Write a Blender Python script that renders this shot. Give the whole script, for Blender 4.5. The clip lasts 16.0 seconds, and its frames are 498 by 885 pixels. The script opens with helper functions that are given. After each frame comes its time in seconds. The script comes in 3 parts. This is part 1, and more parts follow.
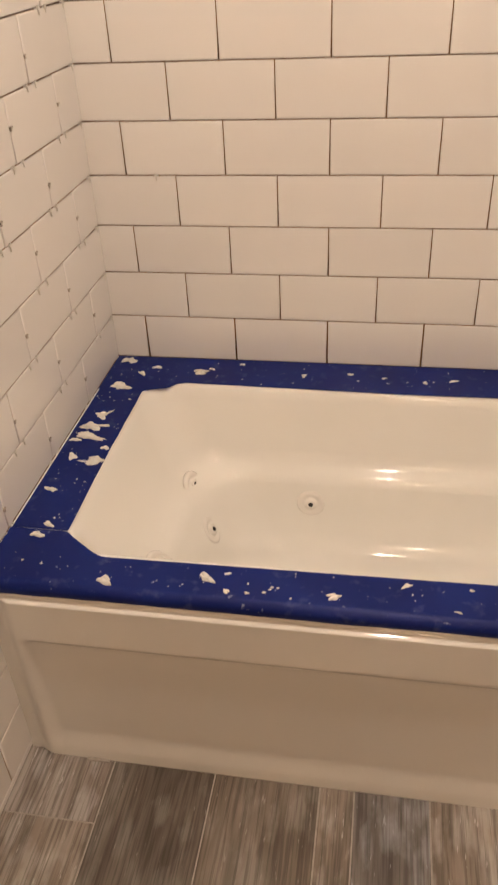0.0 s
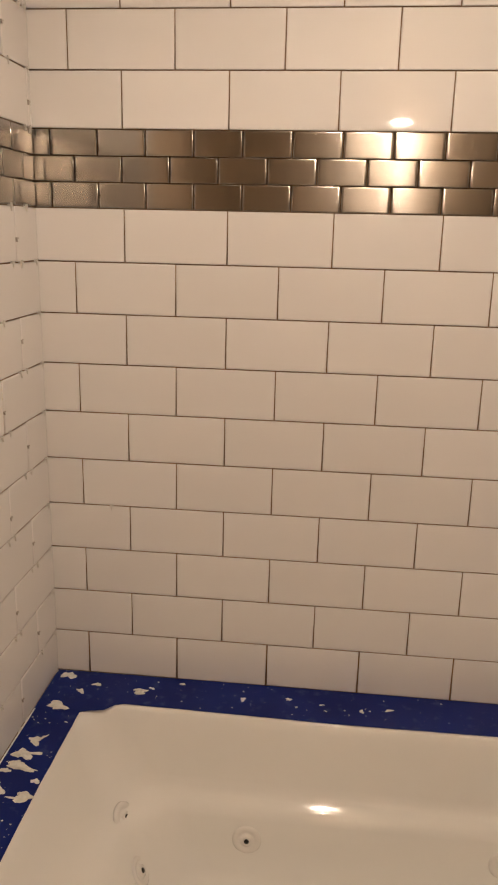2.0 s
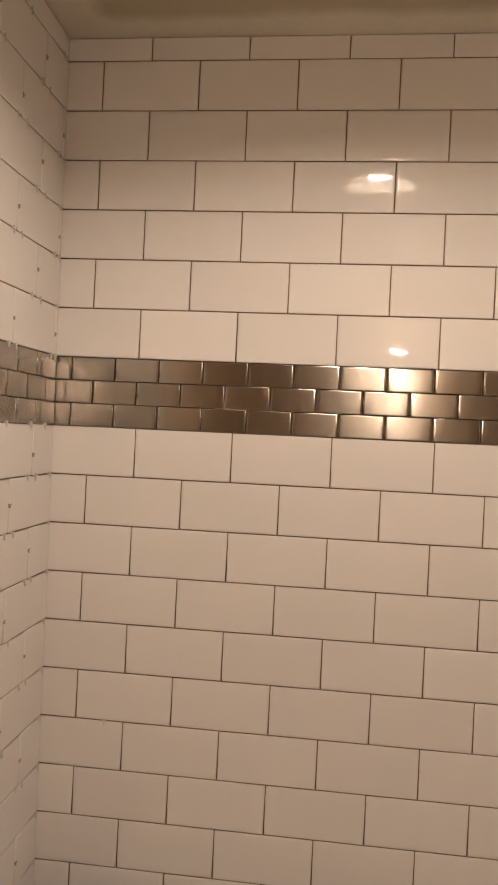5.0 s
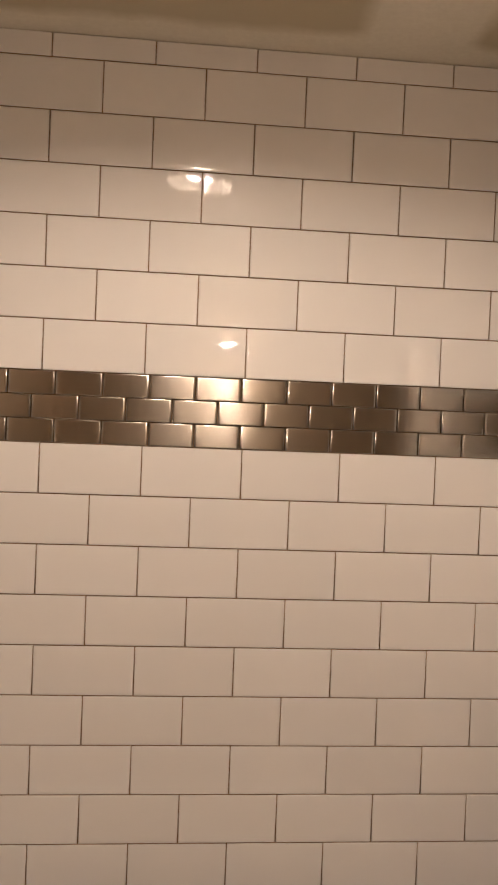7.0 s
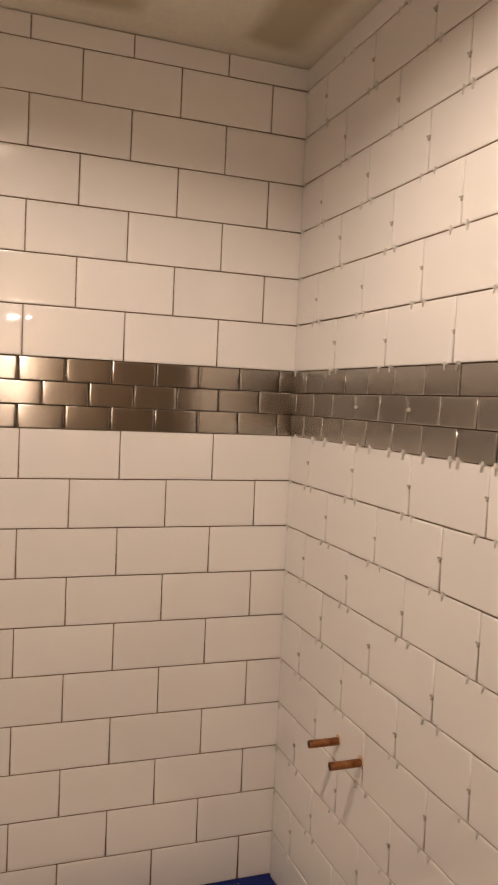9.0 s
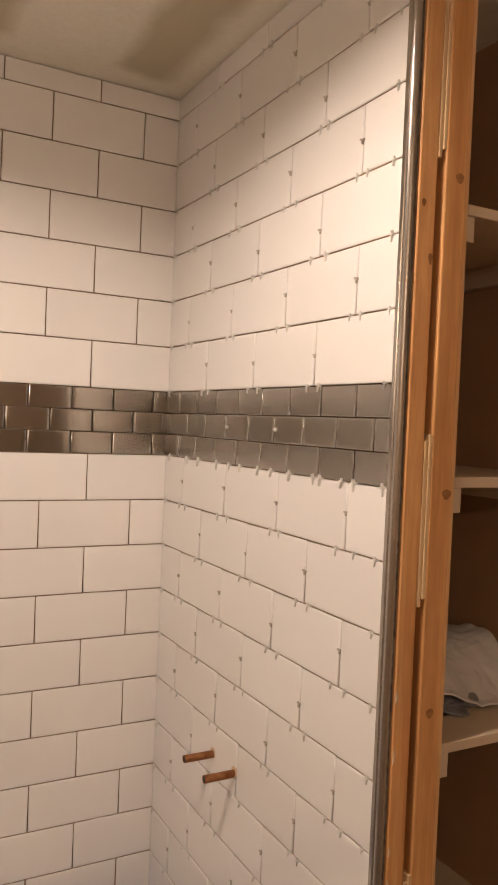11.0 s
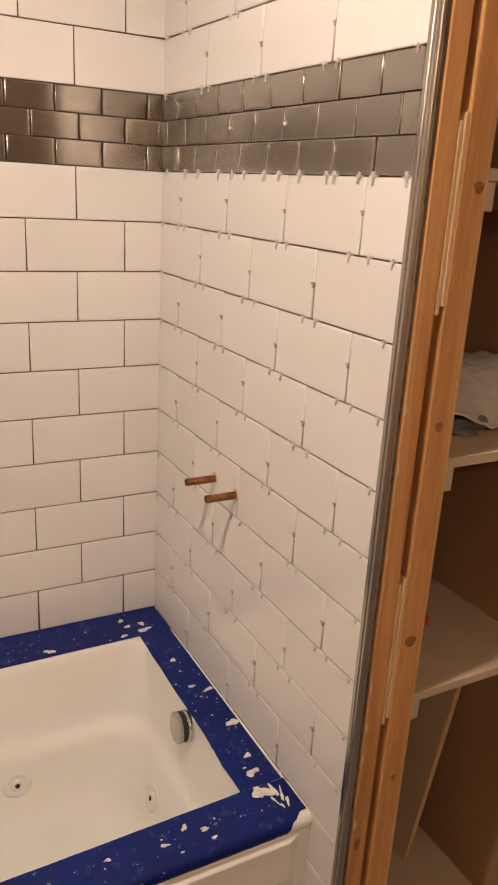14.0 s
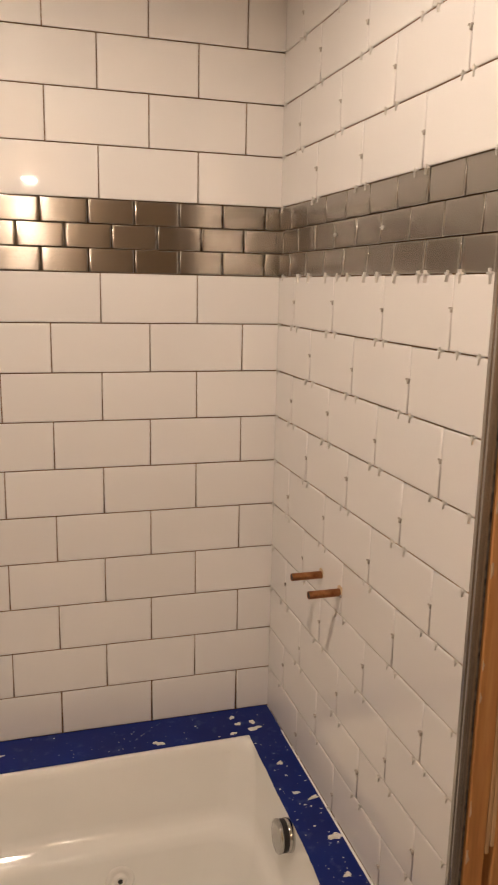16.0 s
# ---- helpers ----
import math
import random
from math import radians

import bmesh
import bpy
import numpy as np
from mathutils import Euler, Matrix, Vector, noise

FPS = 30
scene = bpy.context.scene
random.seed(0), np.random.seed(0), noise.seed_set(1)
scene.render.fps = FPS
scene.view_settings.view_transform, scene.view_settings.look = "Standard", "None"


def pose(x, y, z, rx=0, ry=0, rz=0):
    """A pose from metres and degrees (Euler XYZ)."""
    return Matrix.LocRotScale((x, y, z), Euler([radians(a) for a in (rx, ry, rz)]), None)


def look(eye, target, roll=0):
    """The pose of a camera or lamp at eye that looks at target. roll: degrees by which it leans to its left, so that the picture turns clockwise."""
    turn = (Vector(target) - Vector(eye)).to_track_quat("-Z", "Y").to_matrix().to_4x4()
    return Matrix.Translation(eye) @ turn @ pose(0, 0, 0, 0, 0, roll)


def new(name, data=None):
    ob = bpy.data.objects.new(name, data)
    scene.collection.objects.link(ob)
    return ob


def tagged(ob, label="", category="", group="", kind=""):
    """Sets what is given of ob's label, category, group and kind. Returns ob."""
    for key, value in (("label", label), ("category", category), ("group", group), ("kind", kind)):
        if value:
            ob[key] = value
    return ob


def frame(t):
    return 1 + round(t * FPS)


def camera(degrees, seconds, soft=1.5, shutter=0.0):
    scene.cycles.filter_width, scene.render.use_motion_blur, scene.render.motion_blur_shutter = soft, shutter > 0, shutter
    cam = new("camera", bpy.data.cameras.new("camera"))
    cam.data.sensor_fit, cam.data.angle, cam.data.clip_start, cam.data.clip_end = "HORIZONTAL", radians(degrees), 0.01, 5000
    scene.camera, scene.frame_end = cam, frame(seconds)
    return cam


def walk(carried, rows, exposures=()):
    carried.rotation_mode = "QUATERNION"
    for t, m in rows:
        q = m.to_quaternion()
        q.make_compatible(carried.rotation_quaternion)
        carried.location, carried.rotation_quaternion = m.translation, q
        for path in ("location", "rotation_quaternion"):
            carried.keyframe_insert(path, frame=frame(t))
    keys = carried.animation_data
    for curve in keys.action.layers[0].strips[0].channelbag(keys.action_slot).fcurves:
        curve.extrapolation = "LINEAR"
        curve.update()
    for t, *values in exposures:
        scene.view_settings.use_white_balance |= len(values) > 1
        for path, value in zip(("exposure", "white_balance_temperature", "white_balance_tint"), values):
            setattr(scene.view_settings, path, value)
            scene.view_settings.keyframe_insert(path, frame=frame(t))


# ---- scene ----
cam = camera(35.9, 16.0, soft=1.9, shutter=0.15)
PATH = [
    (0, (0.637, -1.623, 1.358), (0.318, -0.002, 0.23), -3.1),
    (0.5, (0.644, -1.62, 1.446), (0.367, 0.13, 0.518), -1.9),
    (1, (0.639, -1.621, 1.494), (0.456, 0.222, 0.74), -0.0),
    (1.5, (0.635, -1.63, 1.499), (0.467, 0.264, 0.881), 0.2),
    (2, (0.631, -1.637, 1.529), (0.434, 0.282, 1.001), 1.3),
    (2.5, (0.622, -1.644, 1.542), (0.375, 0.292, 1.103), 2.8),
    (3, (0.622, -1.646, 1.559), (0.347, 0.303, 1.2), 2.6),
    (3.5, (0.632, -1.653, 1.572), (0.354, 0.308, 1.292), 2.1),
    (3.7, (0.63, -1.671, 1.554), (0.365, 0.3, 1.341), 2.2),
    (5.8, (0.653, -1.678, 1.626), (0.465, 0.313, 1.614), 2.8),
    (6, (0.659, -1.679, 1.647), (0.504, 0.315, 1.615), 2.7),
    (6.5, (0.714, -1.677, 1.628), (0.693, 0.323, 1.597), 2.5),
    (7, (0.713, -1.682, 1.636), (0.886, 0.31, 1.577), 2.3),
    (7.5, (0.724, -1.694, 1.637), (1.029, 0.281, 1.551), 1.9),
    (8, (0.743, -1.704, 1.644), (1.15, 0.252, 1.551), 2.1),
    (8.5, (0.743, -1.71, 1.647), (1.238, 0.226, 1.557), 2.5),
    (9, (0.752, -1.722, 1.651), (1.427, 0.158, 1.542), 2.6),
    (9.5, (0.755, -1.741, 1.659), (1.546, 0.094, 1.57), 2.7),
    (10, (0.754, -1.765, 1.672), (1.644, 0.026, 1.646), 3.4),
    (10.2, (0.754, -1.774, 1.671), (1.677, 0.001, 1.68), 3.6),
    (12.3, (0.78, -1.746, 1.612), (1.737, -0.014, 1.325), 2.0),
    (12.5, (0.785, -1.743, 1.605), (1.741, -0.018, 1.271), 2.2),
    (13, (0.794, -1.719, 1.586), (1.727, -0.014, 1.114), 2.6),
    (13.5, (0.803, -1.703, 1.559), (1.723, -0.02, 0.992), 2.8),
    (14, (0.801, -1.698, 1.544), (1.718, -0.035, 0.918), 3.3),
    (14.5, (0.796, -1.692, 1.537), (1.688, -0.029, 0.873), 3.3),
    (15, (0.789, -1.713, 1.543), (1.634, -0.001, 0.947), 1.7),
    (15.5, (0.834, -1.754, 1.563), (1.621, 0.033, 1.133), 1.2),
    (16, (0.885, -1.748, 1.546), (1.451, 0.129, 1.149), 1.2),
]
EXPOSURES = [(0.0, 0.76, 6480, 10), (1.0, 0.38, 6560, 10), (2.0, 0.18, 6600, 10), (3.5, 0.06, 6650, 10), (6.0, 0.12, 6550, 12), (8.0, 0.17, 6450, 12), (9.5, 0.20, 6400, 12), (10.0, 0.33, 6300, 12), (12.5, 0.47, 6350, 12), (14.5, 0.61, 6300, 11), (15.5, 0.47, 6350, 10), (16.0, 0.32, 6350, 10)]
walk(cam, [(t, look(eye, target, roll)) for t, eye, target, roll in PATH], EXPOSURES)

# ---- world and light ----
world = bpy.data.worlds.new("world")
scene.world = world
world.use_nodes = True
world.node_tree.nodes["Background"].inputs[0].default_value = (0.05, 0.045, 0.04, 1)
world.node_tree.nodes["Background"].inputs[1].default_value = 0.05
WARM = (1.0, 0.795, 0.625)
CAN_GLOW = 850.0
GLOBE_GLOW = 330.0

# plan, in metres
ROW, COL, DECK, CEIL, FLOOR = 0.110, 0.2185, 0.47, 2.44, 0.010
EAST = 1.477
JOINT = 0.0022
BAND_LO, BAND_HI = DECK + 10 * ROW, DECK + 10 * ROW + 0.155
ROW_HI = 0.1105
TUB_FRONT = -0.792
WALL_END = -0.868


# ---- materials ----
def material(name):
    m = bpy.data.materials.new(name)
    m.use_nodes = True
    n, l = m.node_tree.nodes, m.node_tree.links
    return m, n, l, n["Principled BSDF"]


def noise_node(n, l, scale, detail=4.0, stretch=(1, 1, 1), coord="Object", offset=None):
    tc, mp, tx = n.new("ShaderNodeTexCoord"), n.new("ShaderNodeMapping"), n.new("ShaderNodeTexNoise")
    mp.inputs["Scale"].default_value = stretch
    l.new(tc.outputs[coord], mp.inputs[0])
    if offset is not None:
        l.new(offset, mp.inputs["Location"])
    l.new(mp.outputs[0], tx.inputs["Vector"])
    tx.inputs["Scale"].default_value, tx.inputs["Detail"].default_value = scale, detail
    return tx


def ramp(n, l, fac, *stops):
    r = n.new("ShaderNodeValToRGB")
    e = r.color_ramp.elements
    while len(e) < len(stops):
        e.new(0.5)
    for el, (p, c) in zip(e, stops):
        el.position, el.color = p, (*c, 1) if len(c) == 3 else c
    l.new(fac, r.inputs[0])
    return r


def mix(n, l, fac, a, b, mode="MIX"):
    m = n.new("ShaderNodeMix")
    m.data_type, m.blend_type = "RGBA", mode
    for i, v in ((0, fac), (6, a), (7, b)):
        if isinstance(v, bpy.types.NodeSocket):
            l.new(v, m.inputs[i])
        else:
            m.inputs[i].default_value = v if i == 0 else (*v, 1)
    return m.outputs[2]


def bump(n, l, bsdf, height, strength, distance):
    b = n.new("ShaderNodeBump")
    b.inputs["Strength"].default_value, b.inputs["Distance"].default_value = strength, distance
    l.new(height, b.inputs["Height"])
    l.new(b.outputs[0], bsdf.inputs["Normal"])
    return b


def simple(name, low, high, scale, rough, metallic=0.0, relief=0.0, detail=4.0, stretch=(1, 1, 1), ior=1.5):
    m, n, l, p = material(name)
    t = noise_node(n, l, scale, detail, stretch)
    r = ramp(n, l, t.outputs[0], (0.3, low), (0.7, high))
    l.new(r.outputs[0], p.inputs["Base Color"])
    p.inputs["Roughness"].default_value, p.inputs["Metallic"].default_value = rough, metallic
    p.inputs["IOR"].default_value = ior
    if relief:
        bump(n, l, p, t.outputs[0], 0.5, relief)
    return m


def glaze():
    m, n, l, p = material("white_glaze")
    info = n.new("ShaderNodeObjectInfo")
    tone = ramp(n, l, info.outputs["Random"], (0.0, (0.775, 0.755, 0.735)), (1.0, (0.815, 0.795, 0.775)))
    l.new(tone.outputs[0], p.inputs["Base Color"])
    film = noise_node(n, l, 14.0, 5.0)
    rr = ramp(n, l, film.outputs[0], (0.35, (0.018, 0.018, 0.018)), (0.75, (0.05, 0.05, 0.05)))
    l.new(rr.outputs[0], p.inputs["Roughness"])
    wav = noise_node(n, l, 11.0, 1.0)
    bump(n, l, p, wav.outputs[0], 0.18, 0.003)
    return m


def steel():
    m, n, l, p = material("brushed_steel")
    info = n.new("ShaderNodeObjectInfo")
    tone = ramp(n, l, info.outputs["Random"], (0.0, (0.360, 0.338, 0.306)), (1.0, (0.455, 0.430, 0.395)))
    streak = noise_node(n, l, 30.0, 3.0, (0.6, 1, 16))
    col = mix(n, l, 0.10, tone.outputs[0], streak.outputs[0], "OVERLAY")
    l.new(col, p.inputs["Base Color"])
    p.inputs["Metallic"].default_value = 1.0
    p.inputs["Roughness"].default_value = 0.22
    p.inputs["Anisotropic"].default_value = 0.90
    tan = n.new("ShaderNodeTangent")
    tan.direction_type, tan.uv_map = "UV_MAP", "brush"
    l.new(tan.outputs[0], p.inputs["Tangent"])
    # slightly dished plates, each with its own wobble
    wave = noise_node(n, l, 11.0, 0.0)
    bump(n, l, p, wave.outputs[0], 0.07, 0.003)
    return m


def wood(name, a, b, c, grain=(14, 14, 0.9), rough=0.6):
    m, n, l, p = material(name)
    big = noise_node(n, l, 2.2, 5.0, grain)
    fine = noise_node(n, l, 26.0, 4.0, (grain[0] * 0.5, grain[1] * 0.5, grain[2] * 0.6))
    r = ramp(n, l, big.outputs[0], (0.30, a), (0.55, b), (0.75, c))
    col = mix(n, l, 0.30, r.outputs[0], fine.outputs[0], "OVERLAY")
    l.new(col, p.inputs["Base Color"])
    p.inputs["Roughness"].default_value = rough
    bump(n, l, p, fine.outputs[0], 0.25, 0.001)
    return m


def plank_porcelain():
    m, n, l, p = material("weathered_plank_porcelain")
    info = n.new("ShaderNodeObjectInfo")
    shift = n.new("ShaderNodeVectorMath")
    shift.operation = "SCALE"
    l.new(info.outputs["Location"], shift.inputs[0])
    shift.inputs[3].default_value = 7.0
    off = shift.outputs[0]
    big = noise_node(n, l, 1.0, 5.0, (11, 1, 3.0), offset=off)
    fine = noise_node(n, l, 1.0, 8.0, (60, 1, 6.0), offset=off)
    wash = noise_node(n, l, 1.0, 10.0, (26, 1, 11.0), offset=off)
    grain = noise_node(n, l, 1.0, 8.0, (210, 1, 8.0), offset=off)
    flecks = noise_node(n, l, 1.0, 4.0, (150, 1, 30.0), offset=off)
    r = ramp(n, l, big.outputs[0], (0.28, (0.115, 0.092, 0.074)), (0.48, (0.205, 0.175, 0.150)), (0.70, (0.300, 0.272, 0.246)))
    f = ramp(n, l, fine.outputs[0], (0.36, (0.34, 0.33, 0.32)), (0.62, (0.64, 0.635, 0.63)))
    col = mix(n, l, 0.55, r.outputs[0], f.outputs[0], "OVERLAY")
    bl = ramp(n, l, wash.outputs[0], (0.50, (0, 0, 0)), (0.64, (0.50, 0.50, 0.50)))
    col = mix(n, l, bl.outputs[0], col, (0.40, 0.385, 0.37))
    gr = ramp(n, l, grain.outputs[0], (0.38, (0.24, 0.22, 0.205)), (0.55, (1.0, 1.0, 1.0)))
    col = mix(n, l, 0.55, col, gr.outputs[0], "MULTIPLY")
    fl = ramp(n, l, flecks.outputs[0], (0.66, (0, 0, 0)), (0.72, (0.55, 0.55, 0.55)))
    col = mix(n, l, fl.outputs[0], col, (0.48, 0.46, 0.44))
    col = mix(n, l, 1.0, col, info.outputs["Color"], "MULTIPLY")
    l.new(col, p.inputs["Base Color"])
    p.inputs["Roughness"].default_value = 0.48
    bump(n, l, p, fine.outputs[0], 0.35, 0.0012)
    return m


def tape_film():
    m, n, l, p = material("blue_masking_film")
    haze = noise_node(n, l, 7.0, 6.0)
    spots = noise_node(n, l, 60.0, 5.0)
    dust = noise_node(n, l, 34.0, 9.0, (1, 1, 1))
    base = ramp(n, l, haze.outputs[0], (0.35, (0.0015, 0.0095, 0.112)), (0.75, (0.003, 0.0160, 0.150)))
    d = ramp(n, l, dust.outputs[0], (0.58, (0, 0, 0)), (0.84, (0.26, 0.26, 0.26)))
    col = mix(n, l, d.outputs[0], base.outputs[0], (0.20, 0.25, 0.38))
    s = ramp(n, l, spots.outputs[0], (0.68, (0, 0, 0)), (0.73, (0.45, 0.45, 0.45)))
    col = mix(n, l, s.outputs[0], col, (0.40, 0.45, 0.58))
    l.new(col, p.inputs["Base Color"])
    p.inputs["Roughness"].default_value = 0.50
    p.inputs["IOR"].default_value = 1.30
    bump(n, l, p, haze.outputs[0], 0.3, 0.004)
    return m


def ceiling_board():
    # bare primed board with wide bands of sanded joint compound
    m, n, l, p = material("taped_ceiling_board")
    tc, sep = n.new("ShaderNodeTexCoord"), n.new("ShaderNodeSeparateXYZ")
    wob = noise_node(n, l, 6.0, 4.0)
    add = n.new("ShaderNodeVectorMath")
    add.operation = "MULTIPLY_ADD"
    l.new(wob.outputs[1], add.inputs[0])
    add.inputs[1].default_value, add.inputs[2].default_value = (0.07, 0.07, 0), (-0.035, -0.035, 0)
    pos = n.new("ShaderNodeVectorMath")
    l.new(tc.outputs["Object"], pos.inputs[0]), l.new(add.outputs[0], pos.inputs[1])
    l.new(pos.outputs[0], sep.inputs[0])

    def inside(axis, lo, hi, soft=0.02):
        a, b, c = (n.new("ShaderNodeMapRange") for _ in "abc")
        for q, f0, f1 in ((a, lo - soft, lo + soft), (b, hi + soft, hi - soft)):
            q.inputs["From Min"].default_value, q.inputs["From Max"].default_value = f0, f1
            l.new(sep.outputs[axis], q.inputs["Value"])
        k = n.new("ShaderNodeMath")
        k.operation = "MULTIPLY"
        l.new(a.outputs[0], k.inputs[0]), l.new(b.outputs[0], k.inputs[1])
        return k.outputs[0]

    def times(u, v, op="MULTIPLY"):
        k = n.new("ShaderNodeMath")
        k.operation = op
        l.new(u, k.inputs[0]), l.new(v, k.inputs[1])
        return k.outputs[0]

    bare = times(inside(0, 1.29, 1.41), inside(1, -3.0, -0.07))
    bare = times(bare, times(inside(0, 0.10, 1.05), inside(1, -3.0, -0.085)), "MAXIMUM")
    grain = noise_node(n, l, 90.0, 3.0)
    light = ramp(n, l, grain.outputs[0], (0.3, (0.75, 0.70, 0.585)), (0.7, (0.80, 0.75, 0.635)))
    col = mix(n, l, bare, light.outputs[0], (0.50, 0.435, 0.30))
    l.new(col, p.inputs["Base Color"])
    p.inputs["Roughness"].default_value = 0.75
    sheen = n.new("ShaderNodeMapRange")
    l.new(bare, sheen.inputs["Value"])
    sheen.inputs["To Min"].default_value, sheen.inputs["To Max"].default_value = 0.75, 0.38
    l.new(sheen.outputs[0], p.inputs["Roughness"])
    bump(n, l, p, grain.outputs[0], 0.1, 0.001)
    return m


def glow(name, colour, strength):
    m, n, l, p = material(name)
    p.inputs["Base Color"].default_value = (0.9, 0.88, 0.84, 1)
    p.inputs["Emission Color"].default_value = (*colour, 1)
    p.inputs["Emission Strength"].default_value = strength
    return m


M_TILE, M_STEEL, M_PLANK, M_TAPE, M_CEIL = glaze(), steel(), plank_porcelain(), tape_film(), ceiling_board()
M_THINSET = simple("grey_thinset", (0.215, 0.118, 0.050), (0.285, 0.168, 0.080), 60, 0.9, relief=0.002)
M_BISQUE = simple("tile_body", (0.37, 0.235, 0.125), (0.44, 0.29, 0.165), 50, 0.85)
M_GROUT = simple("floor_grout", (0.31, 0.285, 0.26), (0.41, 0.38, 0.345), 80, 0.9)
M_DRYWALL = simple("painted_drywall", (0.47, 0.36, 0.255), (0.53, 0.415, 0.30), 5, 0.7, relief=0.0005)
M_ACRYLIC = simple("white_acrylic", (0.80, 0.792, 0.757), (0.82, 0.812, 0.777), 3, 0.042)
M_JET = simple("jet_plastic", (0.77, 0.75, 0.71), (0.81, 0.79, 0.755), 30, 0.22)
M_REFLECTOR = simple("grey_reflector", (0.40, 0.385, 0.36), (0.46, 0.445, 0.42), 30, 0.35)
# near-black fill: the shade inside holes and gaps put into the colour
M_HOLE_SHADE = simple("opening_shade", (0.012, 0.010, 0.009), (0.02, 0.017, 0.015), 40, 0.6)
M_CHROME = simple("polished_chrome", (0.46, 0.45, 0.43), (0.54, 0.53, 0.51), 20, 0.14, 1.0)
M_COPPER = simple("aged_copper", (0.22, 0.085, 0.035), (0.44, 0.21, 0.095), 70, 0.38, 1.0, 0.0004, 5)
M_MORTAR = simple("dried_mortar", (0.62, 0.60, 0.53), (0.76, 0.74, 0.68), 90, 0.9, relief=0.003)
M_SPACER = simple("spacer_plastic", (0.60, 0.58, 0.54), (0.70, 0.68, 0.64), 200, 0.35)
# same spacer plastic, its base colour darkened for shade in upright joints
M_WEDGE = simple("shaded_spacer_plastic", (0.33, 0.295, 0.255), (0.46, 0.42, 0.37), 200, 0.4)
M_TRIM = simple("satin_steel_trim", (0.42, 0.385, 0.35), (0.52, 0.48, 0.435), 60, 0.24, 0.95, stretch=(60, 60, 1))
M_BOARD = simple("cement_board_edge", (0.05, 0.045, 0.04), (0.22, 0.20, 0.17), 90, 0.95, relief=0.004)
M_PINE = wood("pine_stud", (0.47, 0.225, 0.075), (0.60, 0.31, 0.115), (0.68, 0.39, 0.17))
M_SHIM = wood("pale_shim", (0.55, 0.36, 0.17), (0.66, 0.46, 0.25), (0.72, 0.54, 0.33))
M_LINING = wood("pale_pine_lining", (0.58, 0.34, 0.145), (0.66, 0.41, 0.19), (0.72, 0.47, 0.24))
M_KNOT = simple("pine_knot", (0.20, 0.080, 0.026), (0.32, 0.145, 0.05), 120, 0.6)
M_SHELF = simple("shelf_melamine", (0.52, 0.41, 0.29), (0.58, 0.465, 0.335), 12, 0.5)
M_PANEL = simple("closet_hardboard", (0.31, 0.185, 0.088), (0.37, 0.228, 0.113), 6, 0.7, relief=0.0006)
M_PAPER = simple("crumpled_paper", (0.58, 0.56, 0.53), (0.68, 0.66, 0.63), 14, 0.75)
M_PLASTIC = simple("grey_plastic", (0.10, 0.10, 0.11), (0.22, 0.22, 0.23), 25, 0.35)
M_RED = simple("red_plastic", (0.55, 0.03, 0.02), (0.65, 0.05, 0.03), 40, 0.4)
M_GLUE = simple("plaster_smear", (0.55, 0.40, 0.24), (0.66, 0.52, 0.36), 60, 0.8, relief=0.002)
M_CAN = glow("lamp_lens", WARM, CAN_GLOW)
M_GLOBE = glow("frosted_globe_glass", WARM, GLOBE_GLOW)


# ---- building helpers ----
def mesh_of(name, bm, mat, smooth=False):
    bmesh.ops.recalc_face_normals(bm, faces=bm.faces)
    me = bpy.data.meshes.new(name)
    bm.to_mesh(me)
    bm.free()
    me.materials.append(mat)
    if smooth:
        for f in me.polygons:
            f.use_smooth = True
    return me


def part(name, bm, mat, parent=None, label="", smooth=False):
    ob = new(name, mesh_of(name, bm, mat, smooth))
    if parent is not None:
        ob.parent = parent
    return tagged(ob, label)


def box(bm, x0, x1, y0, y1, z0, z1, bevel=0.0):
    r = bmesh.ops.create_cube(bm, size=1.0)
    bmesh.ops.transform(bm, verts=r["verts"], matrix=Matrix.Translation(((x0 + x1) / 2, (y0 + y1) / 2, (z0 + z1) / 2)) @ Matrix.Diagonal((x1 - x0, y1 - y0, z1 - z0, 1)))
    if bevel:
        edges = list({e for v in r["verts"] for e in v.link_edges})
        bmesh.ops.bevel(bm, geom=edges, offset=bevel, segments=2, affect="EDGES", profile=0.5)
    return bm


def slab(*a, bevel=0.0):
    return box(bmesh.new(), *a, bevel=bevel)


def tube(bm, rings, segs=24, caps=(True, True)):
    """Rings of (matrix, radius), joined in order."""
    loops = []
    for m, r in rings:
        loops.append([bm.verts.new(m @ Vector((r * math.cos(a), r * math.sin(a), 0))) for a in (2 * math.pi * i / segs for i in range(segs))])
    for a, b in zip(loops, loops[1:]):
        for i in range(segs):
            bm.faces.new((a[i], a[(i + 1) % segs], b[(i + 1) % segs], b[i]))
    if caps[0]:
        bm.faces.new(loops[0])
    if caps[1]:
        bm.faces.new(loops[-1])
    return bm


def lathe(profile, segs=28, axis=None):
    """profile: (radius, height) along the local z."""
    m = axis or Matrix()
    return tube(bmesh.new(), [(m @ Matrix.Translation((0, 0, h)), r) for r, h in profile], segs)


def group_of(name, label, category, at=(0, 0, 0), kind="", group=""):
    e = new(name)
    e.empty_display_size = 0.05
    e.location = at
    return tagged(e, label, category, group, kind)


def structure(name, bm, mat, label, category):
    return tagged(part(name, bm, mat), label, category, kind="structure")


def smooth_step(a, b, v):
    v = max(0.0, min(1.0, (v - a) / (b - a)))
    return v * v * (3 - 2 * v)


